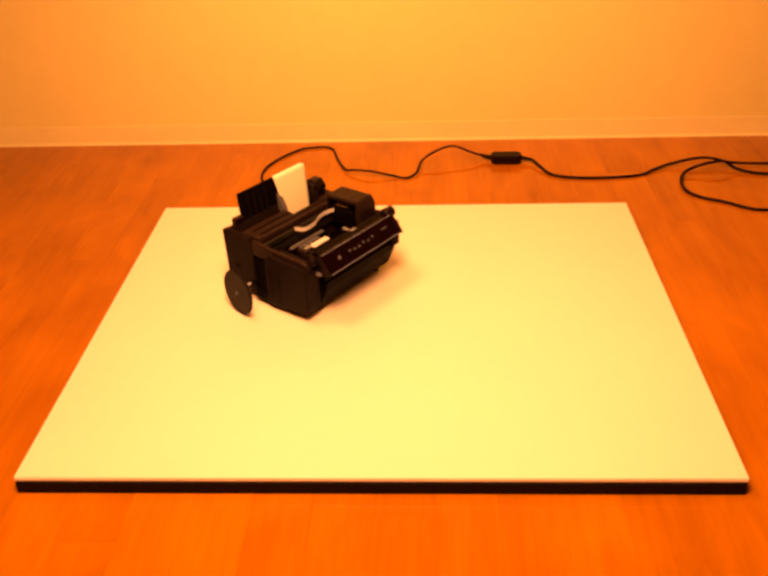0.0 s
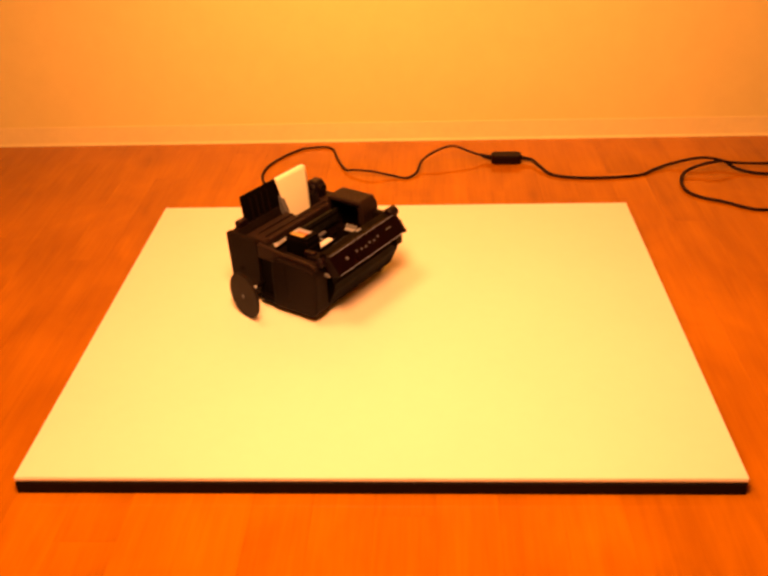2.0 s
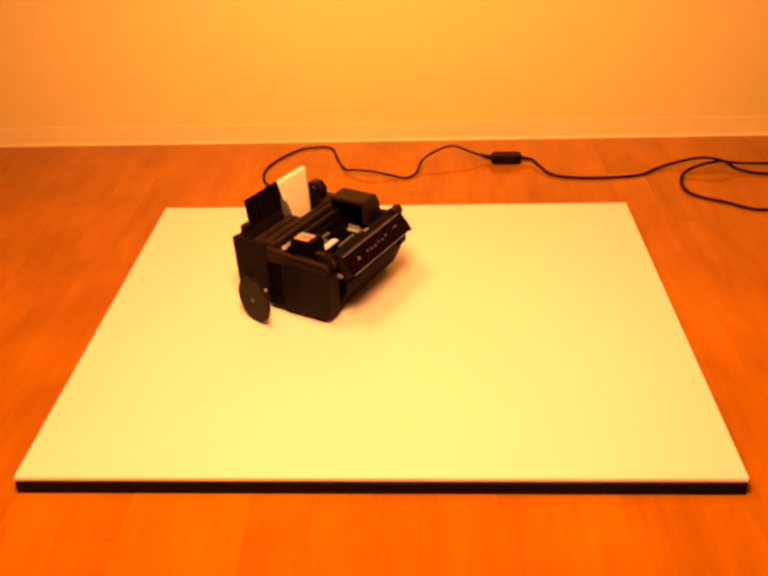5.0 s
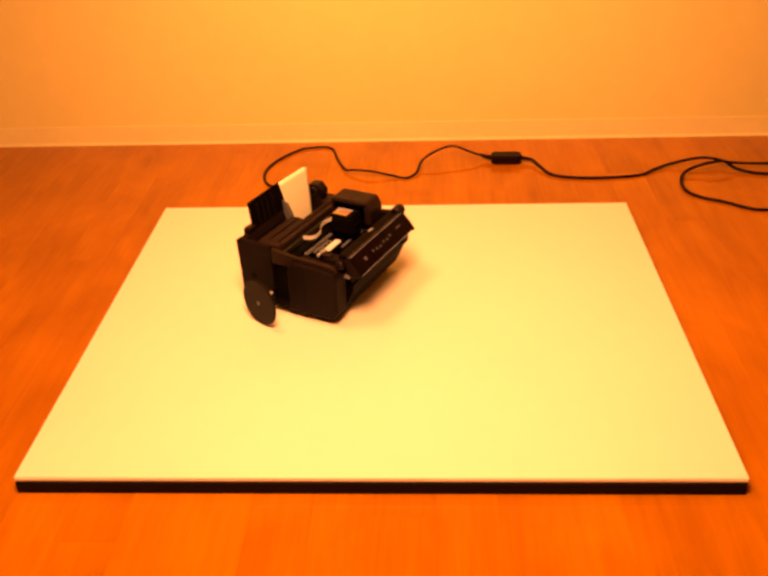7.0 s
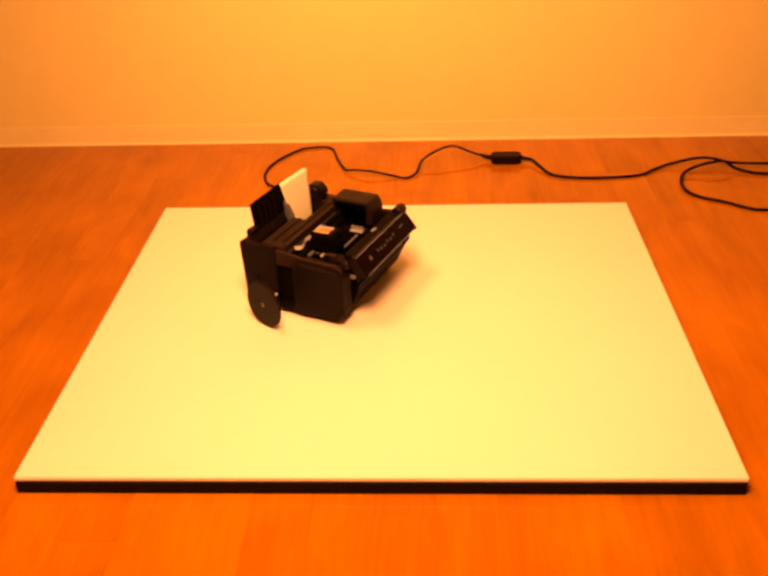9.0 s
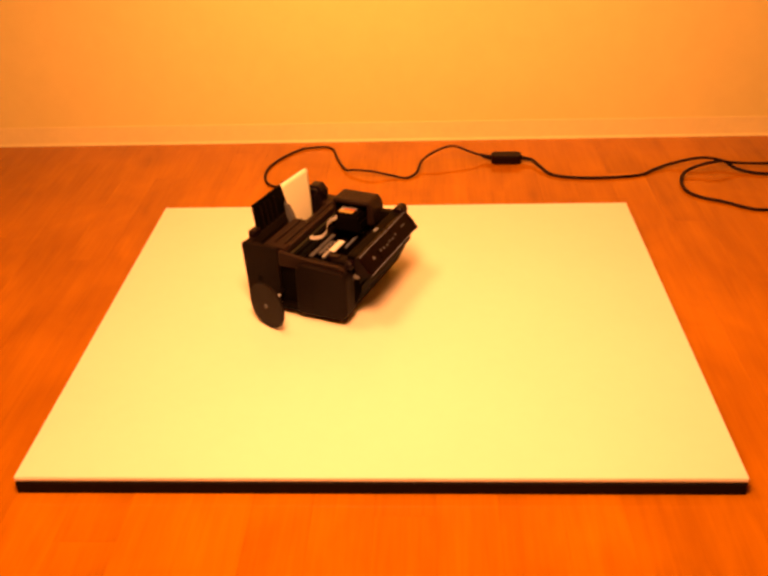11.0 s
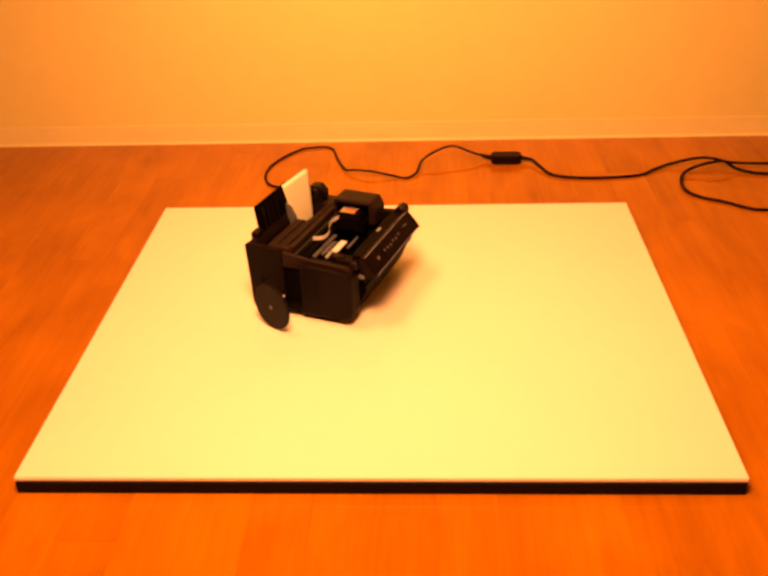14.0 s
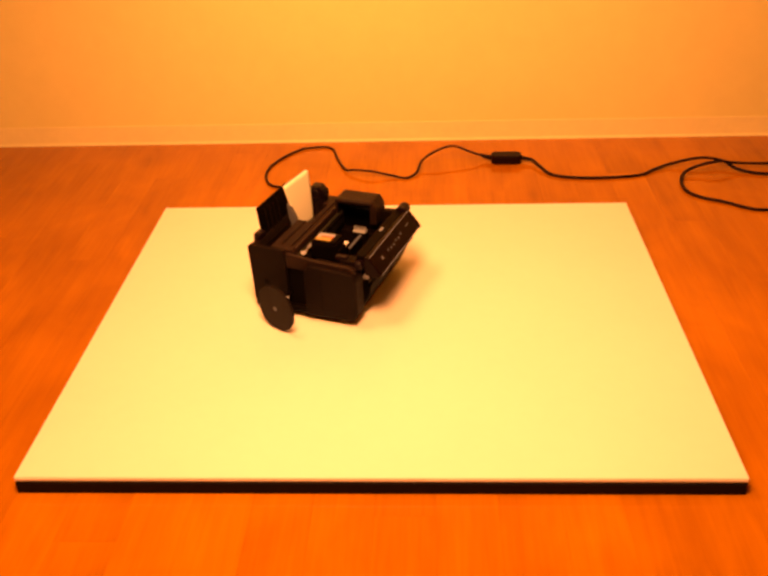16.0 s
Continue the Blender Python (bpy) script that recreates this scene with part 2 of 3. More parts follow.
def cords():
    adapter = tagged(new("power_adapter"), "small black power adapter on the wooden floor", "power adapter")
    adapter.matrix_world = pose(0.481, 2.122, 0, 0, 0, -1)
    outline = [(-0.066, -0.016), (-0.052, -0.031), (0.052, -0.031), (0.066, -0.016), (0.066, 0.016), (0.052, 0.031), (-0.052, 0.031), (-0.066, 0.016)]
    for name, lo, hi, grow, material in (("adapter_case", 0.0, 0.040, 1.0, M_CORD), ("seam", 0.0195, 0.0207, 1.012, M_DARK)):
        bm = bmesh.new()
        a, b = [[bm.verts.new((x * grow, y * grow, z)) for x, y in outline] for z in (lo, hi)]
        faces = [bm.faces.new(a[::-1]), bm.faces.new(b)] + [bm.faces.new((a[k - 1], a[k], b[k], b[k - 1])) for k in range(8)]
        if name == "adapter_case":
            bmesh.ops.bevel(bm, geom=list({e for f in faces for e in f.edges}), offset=0.005, segments=2, affect="EDGES", profile=0.5)
        part(name, bm, material, adapter)
    for line in ([(-0.058, 0.004, 0.020), (-0.085, 0.015, 0.021), (-0.115, 0.024, 0.028)], [(0.058, 0.0, 0.020), (0.080, -0.005, 0.020), (0.108, -0.018, 0.019)]):
        part("strain_relief", tube(line, 0.013, steps=5, taper=0.5), M_CORD, adapter, smooth=True)

    left = [(0.393, 2.144, 0.018), (0.324, 2.145, 0.042), (0.249, 2.167, 0.062), (0.173, 2.129, 0.055), (0.112, 2.075, 0.032), (0.087, 1.991, 0.012),
            (0.045, 1.948, 0.006), (-0.018, 1.965, 0.011), (-0.102, 1.975, 0.026), (-0.178, 2.004, 0.022), (-0.224, 2.045, 0.01), (-0.267, 2.17, 0.006),
            (-0.299, 2.291, 0.006), (-0.347, 2.323, 0.006), (-0.437, 2.308, 0.006)]
    tagged(part("black_cable", tube(left, 0.0060, 0.8), M_CORD, smooth=True), "thin stiff black power cable arching over the wooden floor", "cable")
    right = [(0.555, 2.122, 0.02), (0.592, 2.1, 0.019), (0.621, 2.033, 0.014), (0.669, 1.956, 0.007), (0.808, 1.921, 0.0065), (1.015, 1.94, 0.0065), (1.098, 1.998, 0.008),
            (1.179, 2.041, 0.016), (1.304, 2.053, 0.036), (1.395, 2.041, 0.026), (1.45, 1.976, 0.012), (1.556, 1.935, 0.0075), (1.8, 1.9, 0.0065),
            (2.1, 1.95, 0.0065), (2.6, 2.1, 0.0065)]
    tagged(part("mains_cable", tube(right, 0.0074, 0.85), M_CORD, smooth=True), "black mains cable lying across the wooden floor", "cable")
    loop = [(2.6, 2.2, 0.0065), (1.9, 2.09, 0.0065), (1.581, 2.022, 0.02), (1.433, 1.998, 0.034), (1.367, 1.988, 0.046), (1.286, 1.979, 0.033),
            (1.218, 1.946, 0.019), (1.184, 1.875, 0.01), (1.181, 1.782, 0.007), (1.222, 1.715, 0.0065), (1.305, 1.665, 0.0065), (1.382, 1.604, 0.0065),
            (1.448, 1.589, 0.0065), (1.7, 1.6, 0.0065), (2.5, 1.66, 0.0065)]
    tagged(part("extension_cable", tube(loop, 0.0074, 0.85), M_CORD, smooth=True), "black cable looped back over the mains cable", "cable")


CORD_JOINT = (-0.437, 2.308)


def cord_lead():
    """The stretch of cable that the printer drags along; its origin is where it bends off the resting cable."""
    line = [(-0.437, 2.308, 0.006), (-0.496, 2.232, 0.006), (-0.539, 2.151, 0.006), (-0.564, 2.067, 0.006), (-0.564, 1.980, 0.006), (-0.533, 1.894, 0.006), (-0.476, 1.859, 0.006),
            (-0.40, 1.80, 0.0052), (-0.36, 1.68, 0.012), (-0.352, 1.605, 0.050), (-0.35, 1.55, BOARD_TOP + 0.009), (-0.355, 1.40, BOARD_TOP + 0.006),
            (-0.36, 1.22, BOARD_TOP + 0.01), (-0.37, 1.08, BOARD_TOP + 0.05), (-0.37, 0.985, BOARD_TOP + 0.09)]
    bm = tube([(x - CORD_JOINT[0], y - CORD_JOINT[1], z) for x, y, z in line], 0.0062, 0.8)
    return tagged(part("printer_cable", bm, M_CORD, smooth=True), "thin black power lead running to the printer's back", "cord")


# ---------------------------------------------------------------- the printer


def printer():
    """A stripped black inkjet printer; local x runs along its front, y to its back, z up from the board."""
    root = tagged(new("inkjet_printer"), "opened black inkjet printer on a disc wheel, paper standing behind", "printer")

    # chassis: floor tray, undercut front, back
    bm = block((-0.150, 0.238), (-0.095, 0.238), (0.022, 0.065), 0.006)
    add_block(bm, (-0.150, 0.238), (-0.095, -0.078), (0.050, 0.124), 0.004)
    add_block(bm, (0.205, 0.238), (-0.095, 0.200), (0.050, 0.124), 0.004)
    add_block(bm, (-0.150, -0.128), (-0.095, 0.200), (0.050, 0.150), 0.004)
    part("chassis", bm, M_SHELL, root)
    bm = prism([(-0.094, 0.022), (-0.100, 0.024), (-0.131, 0.088), (-0.134, 0.118), (-0.094, 0.118)], -0.118, 0.236, 0.003)
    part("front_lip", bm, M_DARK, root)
    # solid near-black block: the slot's inner shade is put into its colour
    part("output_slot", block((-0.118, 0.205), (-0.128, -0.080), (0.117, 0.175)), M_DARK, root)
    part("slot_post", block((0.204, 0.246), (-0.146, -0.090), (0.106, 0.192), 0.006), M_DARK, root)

    # rear cover with its ribbed deck
    deck = [(0.100, 0.10), (0.100, 0.212), (0.106, 0.222), (0.178, 0.226), (0.186, 0.215), (0.186, 0.06)]
    bm = prism(deck, -0.160, 0.040, 0.003)
    add_prism(bm, deck, 0.182, 0.250, 0.003)
    add_prism(bm, [(0.100, 0.10), (0.100, 0.212), (0.106, 0.222), (0.132, 0.2255), (0.138, 0.217), (0.138, 0.06)], 0.036, 0.186, 0.002)
    part("rear_deck", bm, M_TOPLIT, root)
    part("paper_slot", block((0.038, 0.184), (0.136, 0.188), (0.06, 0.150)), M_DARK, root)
    back = [(0.186, 0.06), (0.186, 0.150), (0.214, 0.150), (0.214, 0.205), (0.225, 0.224), (0.246, 0.224), (0.252, 0.21), (0.252, 0.03), (0.225, 0.03)]
    part("back_cover", prism(back, -0.160, 0.250, 0.002), M_SHELL, root)
    for y, z, end in ((0.1035, 0.2195, 0.243), (0.118, 0.2245, 0.243), (0.150, 0.2262, 0.037)):
        # the front rib takes the painted edge highlight
        part("rib", block((-0.135, end), (y - 0.0018, y + 0.0018), (z - 0.004, z + 0.0022), 0.0008, 1), M_HIGHLIGHT if y < 0.11 else M_BLACK, root)

    # left side: rear plate, recess, front block
    plate = [(0.122, 0.035), (0.124, 0.205), (0.130, 0.222), (0.246, 0.226), (0.252, 0.220), (0.240, 0.014), (0.200, 0.010), (0.190, 0.030)]
    part("side_plate", prism(plate, -0.174, -0.158, 0.002), M_SHELL, root)
    part("screw_hole", drum((-0.1745, 0.196, 0.107), "x", 0.009, 0.004, 20, 0.001), M_DARK, root, "round dark screw hole")
    # two added near-black slabs paint the shade inside the side recess
    part("side_recess_shade", block((-0.152, -0.140), (0.00, 0.126), (0.024, 0.150)), M_DARK, root)
    part("recess_shade_panel", block((-0.1640, -0.1603), (0.0585, 0.1225), (0.030, 0.1665)), M_DARK, root)
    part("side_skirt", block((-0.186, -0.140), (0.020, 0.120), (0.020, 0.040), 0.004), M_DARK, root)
    outline = [(-0.098, 0.020), (-0.116, 0.040), (-0.116, 0.160), (-0.108, 0.177), (-0.090, 0.184), (0.030, 0.192), (0.050, 0.184), (0.058, 0.160), (0.058, 0.018)]
    part("front_block", prism(outline, -0.192, -0.1275, 0.007), M_SHELL, root, "smooth rounded corner block")
    part("seam", block((-0.1926, -0.190), (-0.0005, 0.0005), (0.026, 0.172)), M_DARK, root)
    top = [(-0.105, 0.165), (-0.105, 0.190), (-0.085, 0.199), (0.02, 0.203), (0.122, 0.217), (0.122, 0.165)]
    part("end_wall", prism(top, -0.175, -0.161, 0.004), M_TOPLIT, root)
    part("end_bracket", block((-0.126, -0.085), (-0.092, -0.035), (0.12, 0.196), 0.006), M_SHELL, root)
    part("end_clip", block((-0.122, -0.100), (-0.060, -0.020), (0.185, 0.203), 0.004), M_BLACK, root)

    # right end and the carriage cover, hollow towards the carriage
    part("end_wall", prism([(-0.120, 0.12), (-0.120, 0.206), (-0.112, 0.212), (-0.040, 0.206), (-0.020, 0.205), (-0.020, 0.12)], 0.222, 0.247, 0.004), M_SHELL, root)
    part("end_plate", block((0.2395, 0.2435), (-0.022, 0.102), (0.120, 0.200)), M_DARK, root)
    bm = block((0.168, 0.252), (-0.030, 0.102), (0.238, 0.254), 0.007, 3)
    add_block(bm, (0.168, 0.252), (0.094, 0.103), (0.178, 0.251), 0.003)
    add_block(bm, (0.242, 0.253), (-0.030, 0.102), (0.178, 0.251), 0.004)
    add_prism(bm, [(-0.045, 0.174), (-0.045, 0.218), (-0.040, 0.235), (-0.028, 0.2535), (-0.020, 0.2535), (-0.020, 0.174)], 0.169, 0.2515, 0.004)
    part("carriage_cover", bm, M_TOPLIT, root, "rounded black cover over the parked carriage")
    # added near-black sheets paint the shade in the cover's hollow
    part("cover_shade_sheet", block((0.170, 0.2415), (-0.018, 0.0935), (0.2362, 0.2385)), M_DARK, root)
    part("cover_shade_sheet", block((0.170, 0.2415), (0.0915, 0.0945), (0.180, 0.2360)), M_DARK, root)
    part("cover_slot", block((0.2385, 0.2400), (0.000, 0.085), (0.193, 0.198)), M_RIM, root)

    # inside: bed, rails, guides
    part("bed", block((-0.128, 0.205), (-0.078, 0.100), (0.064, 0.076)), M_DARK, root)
    part("guide_rail", block((-0.159, 0.205), (0.089, 0.0995), (0.150, 0.200), 0.002, 1), M_RAIL, root)
    for k in range(5):
        part("rail_rib", block((-0.157, 0.204), (0.0882, 0.0895), (0.156 + k * 0.009, 0.159 + k * 0.009), 0.0004, 1), M_SHELL, root)
    for k in range(12):
        part("rail_rib", block((-0.150 + k * 0.031, -0.147 + k * 0.031), (0.0880, 0.0893), (0.153, 0.199), 0.0004, 1), M_BLACK, root)
    part("timing_belt", block((-0.155, 0.204), (0.0868, 0.0878), (0.180, 0.184)), M_DARK, root, "thin black toothed belt")
    part("guide_bar", block((0.078, 0.175), (0.014, 0.022), (0.122, 0.128), 0.001, 1), M_BAR, root, "flat grey guide bar")
    part("guide_bar_mount", block((0.07, 0.172), (0.012, 0.020), (0.074, 0.122)), M_DARK, root)
    part("paper_guide", block((-0.050, 0.112), (0.070, 0.084), (0.142, 0.150), 0.002, 1), M_GUIDE, root, "long dull paper guide strip")
    bm = block((0.006, 0.082), (0.020, 0.042), (0.141, 0.1485), 0.002, 1)
    guide = part("paper_guide", bm, M_WHITE, root, "white paper guide")
    part("guide_finger", block((-0.040, 0.006), (0.034, 0.043), (0.141, 0.1480), 0.001, 1), M_GREY, guide, "grey finger of the guide")
    bm = block((-0.022, 0.070), (0.056, 0.066), (0.139, 0.1465), 0.001, 1)
    for k in range(4):
        add_block(bm, (-0.004 + 0.022 * k, 0.004 + 0.022 * k), (0.043, 0.057), (0.140, 0.1460), 0.001, 1)
    part("guide_rack", bm, M_GUIDE, root, "dull toothed rack between the guides")
    part("guide_mount", block((-0.040, 0.108), (0.024, 0.040), (0.074, 0.142)), M_DARK, root)
    part("guide_mount", block((-0.095, 0.130), (0.056, 0.092), (0.066, 0.116)), M_DARK, root)
    part("guide_mount", block((-0.095, 0.130), (0.074, 0.092), (0.116, 0.143)), M_DARK, root)
    part("comb_mount", block((0.176, 0.204), (0.000, 0.050), (0.072, 0.133), 0.002, 1), M_DARK, root)
    bm = block((0.178, 0.202), (0.002, 0.048), (0.131, 0.139), 0.002, 1)
    for k in range(4):
        add_block(bm, (0.182, 0.192), (0.0045 + k * 0.0115, 0.0085 + k * 0.0115), (0.138, 0.1535), 0.001, 1)
    part("spur_comb", bm, M_GREY, root, "pale toothed plastic comb")
    part("inner_shelf", block((-0.085, 0.204), (-0.128, -0.072), (0.124, 0.200), 0.006), M_DARK, root)
    part("panel_ledge", block((-0.138, 0.196), (-0.130, -0.098), (0.186, 0.2265), 0.004), M_DARK, root)
    part("rating_plate", block((0.037, 0.062), (-0.1135, -0.1040), (0.2262, 0.2278), 0.0005, 1), M_RIM, root, "small pale rating plate")

    # sloping control panel on the front
    def on_panel(s, lift):
        """s runs down the panel's face from its top edge, 0 to 1."""
        y, z = -0.142 - 0.043 * s, 0.228 - 0.053 * s
        return y - 0.781 * lift, z + 0.625 * lift

    face = [on_panel(0, 0), on_panel(1, 0), on_panel(1, -0.012), (-0.150, 0.160), (-0.130, 0.170), (-0.124, 0.216), (-0.132, 0.228)]
    panel = part("control_panel", prism(face, -0.150, 0.200, 0.0025), M_GLOSS, root, "glossy dark control panel with a row of buttons")
    for s in (0.02, 0.98):
        a, b, c, d = on_panel(s - 0.014, 0.0002), on_panel(s + 0.014, 0.0002), on_panel(s + 0.014, 0.0016), on_panel(s - 0.014, 0.0016)
        part("trim_strip", prism([a, b, c, d], -0.146, 0.196), M_TRIM, panel, "thin satin grey trim strip")

    def button(x, s, half, tall, material):
        a, b, c, d = on_panel(s - tall, -0.001), on_panel(s + tall, -0.001), on_panel(s + tall, 0.0018), on_panel(s - tall, 0.0018)
        part("button", prism([a, b, c, d], x - half, x + half, 0.0006), material, panel)

    button(-0.086, 0.49, 0.0055, 0.075, M_GUIDE)
    for x, s in ((-0.034, 0.46), (-0.012, 0.50), (0.010, 0.52), (0.034, 0.46), (0.056, 0.50), (0.080, 0.44)):
        button(x, s, 0.0045, 0.05, M_HUB)
    button(0.142, 0.40, 0.014, 0.03, M_HUB)
    part("end_cap", prism([on_panel(-0.05, 0.001), on_panel(0.6, 0.003), on_panel(1.05, 0.001), (-0.150, 0.158), (-0.122, 0.175), (-0.122, 0.222)], 0.198, 0.212, 0.003), M_BLACK, panel)
    part("hinge_ear", drum((0.214, -0.122, 0.224), "x", 0.019, 0.044, 24, 0.004), M_BLACK, root)
    part("hinge_ear", drum((-0.145, -0.112, 0.200), "x", 0.014, 0.030, 24, 0.003), M_BLACK, root)
    part("latch", block((-0.156, -0.134), (-0.142, -0.124), (0.158, 0.170), 0.003, 2), M_GUIDE, root, "small pale latch")

    # folding paper support in the back
    support = part("paper_support", prism([(0.222, 0.15), (0.246, 0.316), (0.252, 0.316), (0.232, 0.15)], -0.098, 0.112, 0.002), M_DARK, root, "black folding paper support")
    for x in (-0.062, -0.034, -0.008, 0.020):
        part("support_rib", prism([(0.222, 0.20), (0.237, 0.30), (0.244, 0.30), (0.229, 0.20)], x - 0.003, x + 0.003, 0.001), M_SHELL, support)
    part("support_hinge", block((-0.130, -0.092), (0.226, 0.252), (0.215, 0.243), 0.004), M_BLACK, root)
    part("edge_guide", prism([(0.190, 0.16), (0.196, 0.215), (0.222, 0.268), (0.226, 0.262), (0.214, 0.16)], 0.058, 0.076, 0.001), M_GUIDE, root, "grey paper edge guide")
    part("edge_guide", prism([(0.190, 0.16), (0.196, 0.205), (0.215, 0.235), (0.220, 0.228), (0.212, 0.16)], 0.174, 0.181, 0.001), M_GUIDE, root, "grey paper edge guide")

    # feed roller housing
    housing = part("roller_housing", prism([(0.150, 0.18), (0.150, 0.262), (0.165, 0.280), (0.195, 0.280), (0.210, 0.262), (0.210, 0.18)], 0.182, 0.224, 0.004), M_BLACK, root)
    part("roller_end", drum((0.181, 0.180, 0.253), "x", 0.020, 0.010, 24, 0.002, 0.009), M_BLACK, housing)
    part("roller_end", drum((0.203, 0.149, 0.253), "y", 0.018, 0.008, 24, 0.002, 0.008), M_SHELL, housing)

    # wheel on its axle, and glides under the body
    part("axle", drum((-0.208, 0.117, 0.0755), "x", 0.006, 0.12, 16), M_DARK, root, "black axle")
    part("axle_nut", drum((-0.222, 0.103, 0.088), "x", 0.0052, 0.010, 6), M_GREY, root, "pale axle nut")
    for x, y in ((0.20, -0.07), (0.20, 0.21), (-0.10, -0.07)):
        part("glide", drum((x, y, 0.012), "z", 0.012, 0.024, 16, 0.002), M_DARK, root)
    return root


WHEEL_RADIUS = 0.0755


def wheel(root):
    bm = drum((0, 0, 0), "x", WHEEL_RADIUS, 0.009, 64, 0.002)
    disc = part("wheel", bm, M_WHEEL, root, "matte dark brown disc wheel")
    part("hub_cap", drum((-0.005, 0, 0), "x", 0.007, 0.004, 20, 0.001), M_HUB, disc)
    return disc


def carriage(root):
    """The ink carriage; its origin runs along the printer's x."""
    bm = block((-0.033, 0.033), (-0.004, 0.086), (0.154, 0.208), 0.005)
    add_block(bm, (-0.031, 0.031), (0.000, 0.082), (0.200, 0.2185), 0.004)
    add_block(bm, (-0.026, 0.026), (-0.010, 0.000), (0.160, 0.190), 0.003)
    body = part("carriage", bm, M_DARK, root, "black ink carriage with coloured labels on top")
    part("lid_seam", block((-0.0314, 0.0314), (-0.0005, 0.0825), (0.2075, 0.2085)), M_BLACK, body)
    part("label_sticker", block((-0.025, -0.008), (0.021, 0.072), (0.218, 0.2197)), M_YELLOW, body, "yellow stripe of the ink label")
    part("label_sticker", block((-0.008, 0.004), (0.021, 0.060), (0.218, 0.2197)), M_ORANGE, body, "red orange stripe of the ink label")
    part("label_sticker", block((0.004, 0.022), (0.019, 0.074), (0.218, 0.2197)), M_PALE, body, "pale blue stripe of the ink label")
    part("label_sticker", block((-0.008, 0.004), (0.060, 0.073), (0.218, 0.2197)), M_GREY, body, "white end of the ink label")
    part("clip", block((0.0325, 0.0345), (0.030, 0.050), (0.170, 0.205), 0.0006, 1), M_BLACK, body)
    return body


RIBBON_LINKS, LINK_LENGTH = 20, 0.0122


def ribbon(root):
    links = []
    for _ in range(RIBBON_LINKS):
        links.append(part("ribbon_link", block((-LINK_LENGTH / 2, LINK_LENGTH / 2), (-0.0004, 0.0004), (-0.0065, 0.0065)), M_RIBBON, root, "pale flat ribbon cable"))
    return links


def paper_sheet():
    """A white sheet standing in the printer's back, its top corner rounded."""
    bm = bmesh.new()
    cols, rows, front, rear = 12, 10, [], []
    for j in range(rows + 1):
        v = j / rows
        for i in range(cols + 1):
            u = i / cols
            top = 0.330 + 0.022 * u - (0.012 * ((u - 0.86) / 0.14) ** 2 if u > 0.86 else 0)
            x = 0.051 + 0.034 * (1 - v) * (1 - u) + (0.128 - 0.010 * v) * u
            z = 0.155 + (top - 0.155) * v
            y = 0.208 + 0.020 * v ** 1.5 - (0.018 + 0.018 * v) * u
            front.append(bm.verts.new((x, y, z)))
            rear.append(bm.verts.new((x, y + 0.0006, z)))
    at = lambda grid, i, j: grid[j * (cols + 1) + i]
    for j in range(rows):
        for i in range(cols):
            for grid in (front, rear):
                bm.faces.new((at(grid, i, j), at(grid, i + 1, j), at(grid, i + 1, j + 1), at(grid, i, j + 1)))
    rim = [(i, 0) for i in range(cols)] + [(cols, j) for j in range(rows)] + [(i, rows) for i in range(cols, 0, -1)] + [(0, j) for j in range(rows, 0, -1)]
    for (i, j), (k, l) in zip(rim, rim[1:] + rim[:1]):
        bm.faces.new((at(front, i, j), at(front, k, l), at(rear, k, l), at(rear, i, j)))
    return tagged(part("paper_sheet", bm, M_PAPER, smooth=True), "blank white paper standing in the printer's back", "paper")


# ---------------------------------------------------------------- what moves
PRINTER_ROWS = [
    (0, -0.2200, 0.9300, 55.00), (0.5, -0.2192, 0.9285, 55.11), (1, -0.2120, 0.9267, 56.24), (1.5, -0.2088, 0.9238, 56.89),
    (2, -0.2037, 0.9211, 57.83), (2.5, -0.1971, 0.9189, 59.04), (3, -0.1956, 0.9184, 59.35), (3.5, -0.1943, 0.9174, 59.63),
    (4, -0.1890, 0.9158, 60.64), (6.5, -0.1705, 0.9083, 64.13), (7, -0.1664, 0.9063, 64.75), (7.5, -0.1625, 0.9047, 65.59),
    (8, -0.1614, 0.9038, 65.83), (8.5, -0.1582, 0.9037, 66.47), (9, -0.1558, 0.9031, 66.89), (11.5, -0.1485, 0.9004, 68.24),
    (12, -0.1479, 0.8995, 68.36), (12.5, -0.1456, 0.8989, 68.72), (13, -0.1437, 0.8988, 69.00), (13.5, -0.1421, 0.8987, 69.31),
    (14, -0.1395, 0.8986, 69.81), (14.5, -0.1381, 0.8981, 70.06), (15, -0.1374, 0.8977, 70.19), (15.5, -0.1337, 0.8976, 70.89),
    (16, -0.1311, 0.8960, 71.39)]
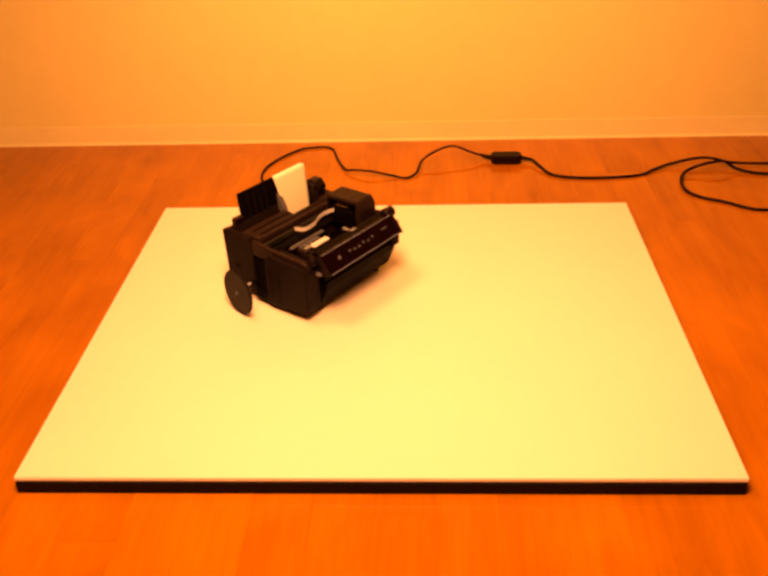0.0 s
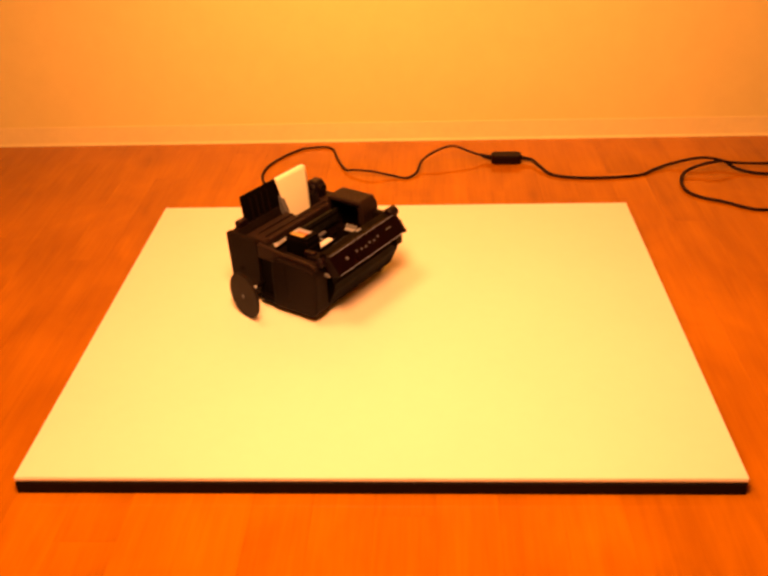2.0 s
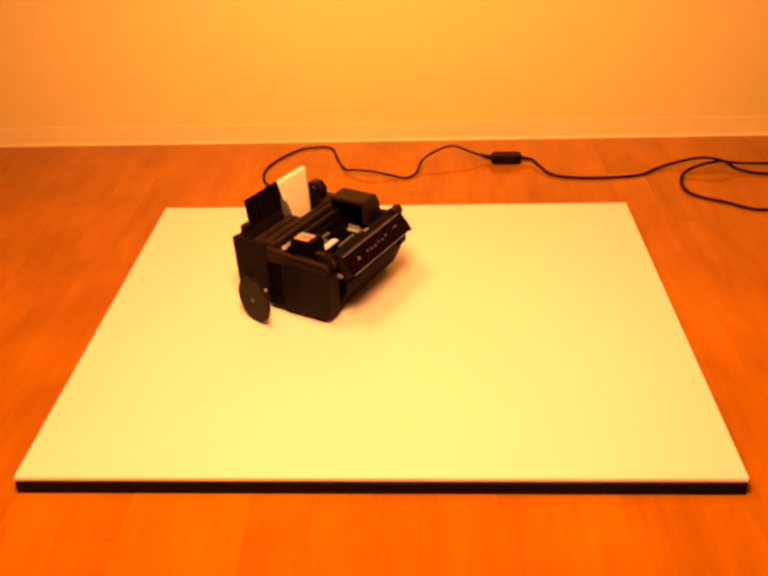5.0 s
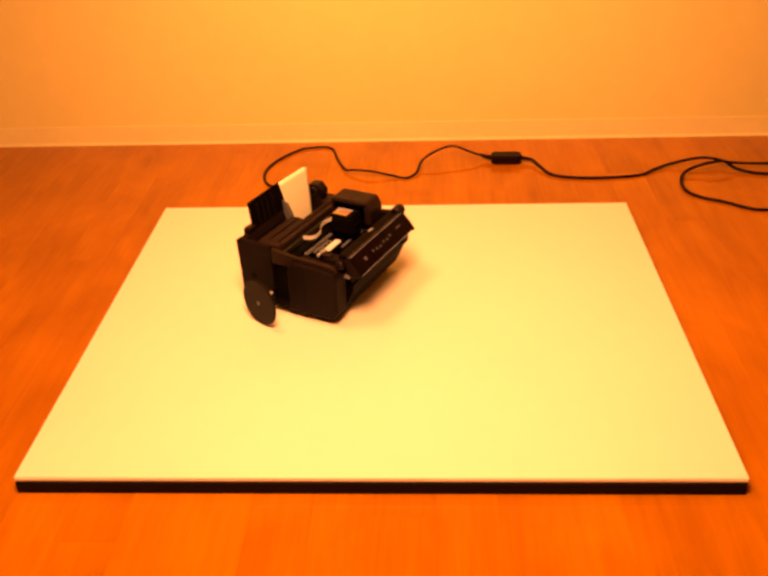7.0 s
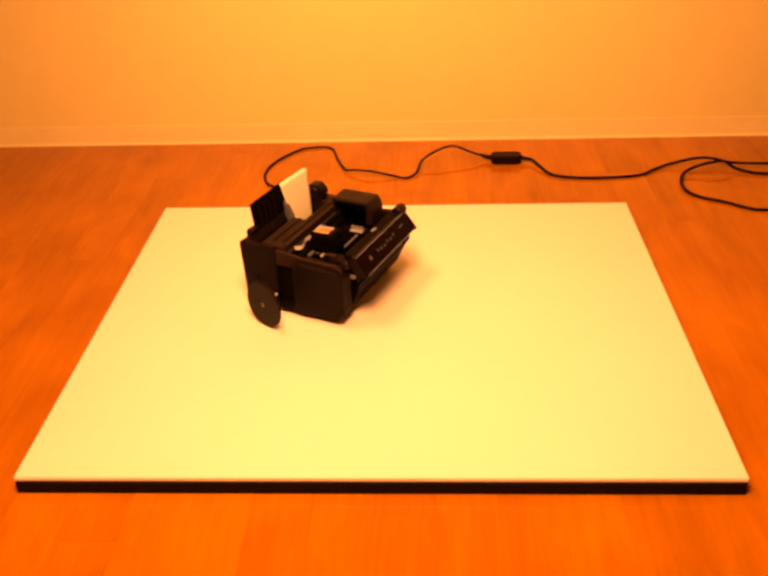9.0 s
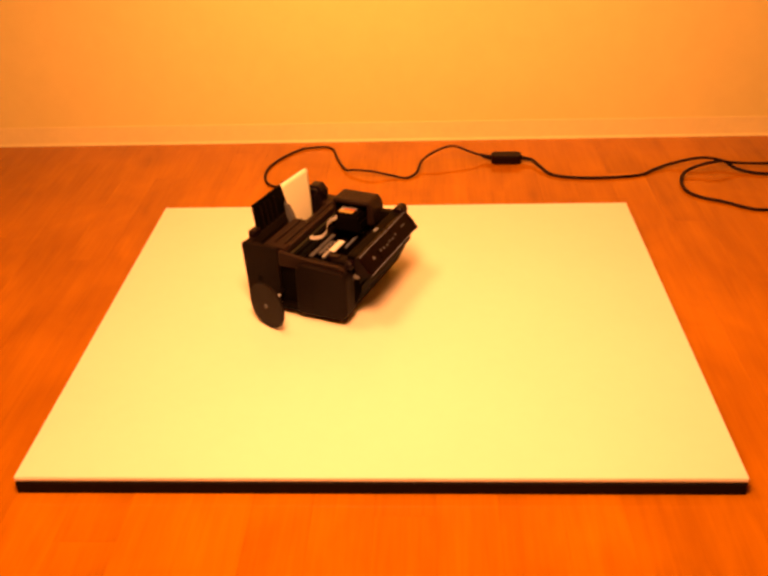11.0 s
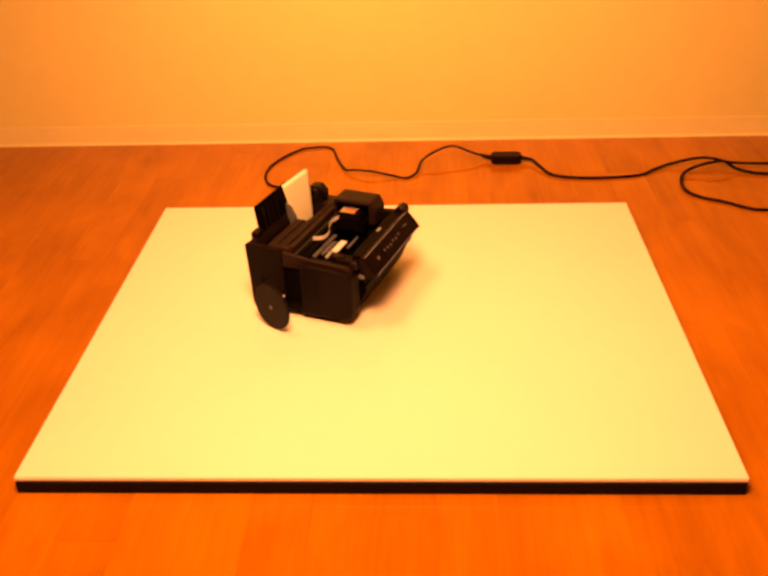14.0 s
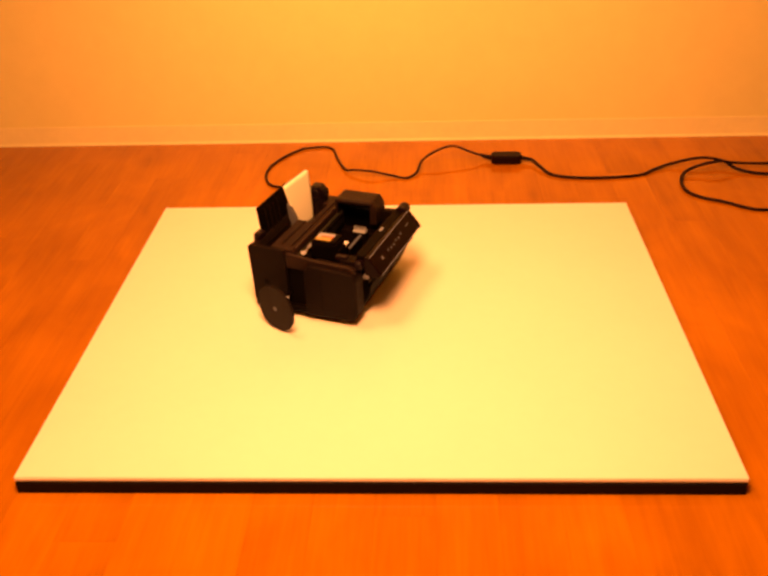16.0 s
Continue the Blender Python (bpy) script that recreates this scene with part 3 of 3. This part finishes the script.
# the ends of the carriage's strokes: seconds and place along the printer
STROKES = [
    (0.0, 0.205), (0.2, 0.201), (0.62, -0.112), (0.99, 0.180), (1.37, -0.115), (1.73, 0.180), (2.12, -0.110), (2.46, 0.173), (2.86, -0.115),
    (3.22, 0.180), (3.60, -0.108), (3.97, 0.172), (4.34, -0.112), (4.72, 0.173), (5.10, -0.112), (5.47, 0.173), (5.85, -0.112), (6.22, 0.170),
    (6.60, -0.112), (6.95, 0.158), (7.35, -0.115), (7.72, 0.163), (8.10, -0.108), (8.45, 0.167), (8.85, -0.115), (9.20, 0.195), (9.45, 0.203),
    (9.85, -0.115), (10.22, 0.173), (10.60, -0.115), (10.97, 0.173), (11.35, -0.125), (11.74, 0.165), (12.13, -0.115), (12.47, 0.177), (12.86, -0.125),
    (13.23, 0.175), (13.61, -0.128), (13.97, 0.175), (14.36, -0.120), (14.70, 0.190), (15.11, -0.108), (15.45, 0.168), (15.86, -0.128), (16.24, 0.175)]


def stroke(t):
    for (a, xa), (b, xb) in zip(STROKES, STROKES[1:]):
        if t <= b:
            return xb + (xa - xb) * 0.5 * (1 + math.cos(math.pi * (t - a) / (b - a)))
    return STROKES[-1][1]


def ribbon_line(x):
    """The upright ribbon, seen from above: off the back rail, round a bend and along to the carriage at x, cut into equal links."""
    x1 = x - 0.034
    x0 = max(0.5 * x - 0.113, -0.128)
    gap = max(x1 - x0, 0.004)
    wide = min(max((gap - 0.035) / 0.10, 0.12), 1.0)
    line = smooth_path([(x0, 0.0862, 0.201), (x0 + 0.004 * wide, 0.0862 - 0.018 * wide, 0.201), (x0 + 0.022 * wide, 0.0862 - 0.032 * wide, 0.201),
                        (x0 + 0.22 * gap + 0.026 * wide, 0.0862 - 0.028 * wide, 0.201), (x0 + 0.55 * gap + 0.008 * wide, 0.0862 - 0.010 * wide, 0.201),
                        (x0 + 0.82 * gap, 0.0862 - 0.004 * wide, 0.201), (x0 + gap, 0.0862 - 0.012 * wide, 0.201)], 12)
    walked = [0.0]
    for p, q in zip(line, line[1:]):
        walked.append(walked[-1] + (q - p).length)
    cuts, k = [], 0
    for i in range(RIBBON_LINKS + 1):
        goal = walked[-1] * i / RIBBON_LINKS
        while k < len(line) - 2 and walked[k + 1] < goal:
            k += 1
        f = (goal - walked[k]) / max(walked[k + 1] - walked[k], 1e-6)
        cuts.append(line[k].lerp(line[k + 1], f))
    return cuts


def motions():
    rows = [(t, pose(x, y, BOARD_TOP, 0, 0, turn)) for t, x, y, turn in PRINTER_ROWS]
    walk(PRINTER, rows)
    walk(PAPER, rows)
    # the wheel rolls as its foot travels over the board; its loose axle creeps back a little at first
    rolled, last, wheel_rows = 0.0, None, []
    for t, x, y, turn in PRINTER_ROWS:
        a, creep = radians(turn), min(max((9.0 - t) / 6.5, 0.0), 1.0)
        hub_x, hub_y = -0.2685 + 0.0045 * creep, 0.118 - 0.006 * creep
        foot = Vector((x + hub_x * math.cos(a) - hub_y * math.sin(a), y + hub_x * math.sin(a) + hub_y * math.cos(a)))
        if last is not None:
            rolled += (foot - last).dot(Vector((math.sin(a), -math.cos(a)))) / WHEEL_RADIUS
        last = foot
        yaw = -11.5 - 0.5 * (turn - PRINTER_ROWS[0][3])
        wheel_rows.append((t, pose(hub_x, hub_y, WHEEL_RADIUS, 0, 0, yaw) @ pose(0, 0, 0, math.degrees(rolled))))
    walk(WHEEL, wheel_rows)
    ticks = [k / 10 for k in range(161)]
    walk(CARRIAGE, [(t, pose(stroke(t), 0, 0)) for t in ticks])
    lines = [ribbon_line(stroke(t)) for t in ticks]
    for i, link in enumerate(RIBBON):
        link_rows = []
        for t, line in zip(ticks, lines):
            a, b = line[i], line[i + 1]
            c = (a + b) / 2
            turn = math.degrees(math.atan2(b.y - a.y, max(b.x - a.x, 0.0003)))
            link_rows.append((t, pose(c.x, c.y, c.z, 0, 0, turn * min((line[-1].x - line[0].x) / 0.06, 1.0))))
        walk(link, link_rows)
    # the lead swings a little after the printer
    turn_0, turn_1 = PRINTER_ROWS[0][3], PRINTER_ROWS[-1][3]
    walk(LEAD, [(t, pose(*CORD_JOINT, 0, 0, 0, -3.4 * (turn_1 - turn) / (turn_1 - turn_0))) for t, x, y, turn in PRINTER_ROWS])


FLOOR = room()
BOARD = platform()
PRINTER = printer()
WHEEL = wheel(PRINTER)
CARRIAGE = carriage(PRINTER)
RIBBON = ribbon(PRINTER)
PAPER = paper_sheet()
cords()
LEAD = cord_lead()
floor_planks(FLOOR)
motions()
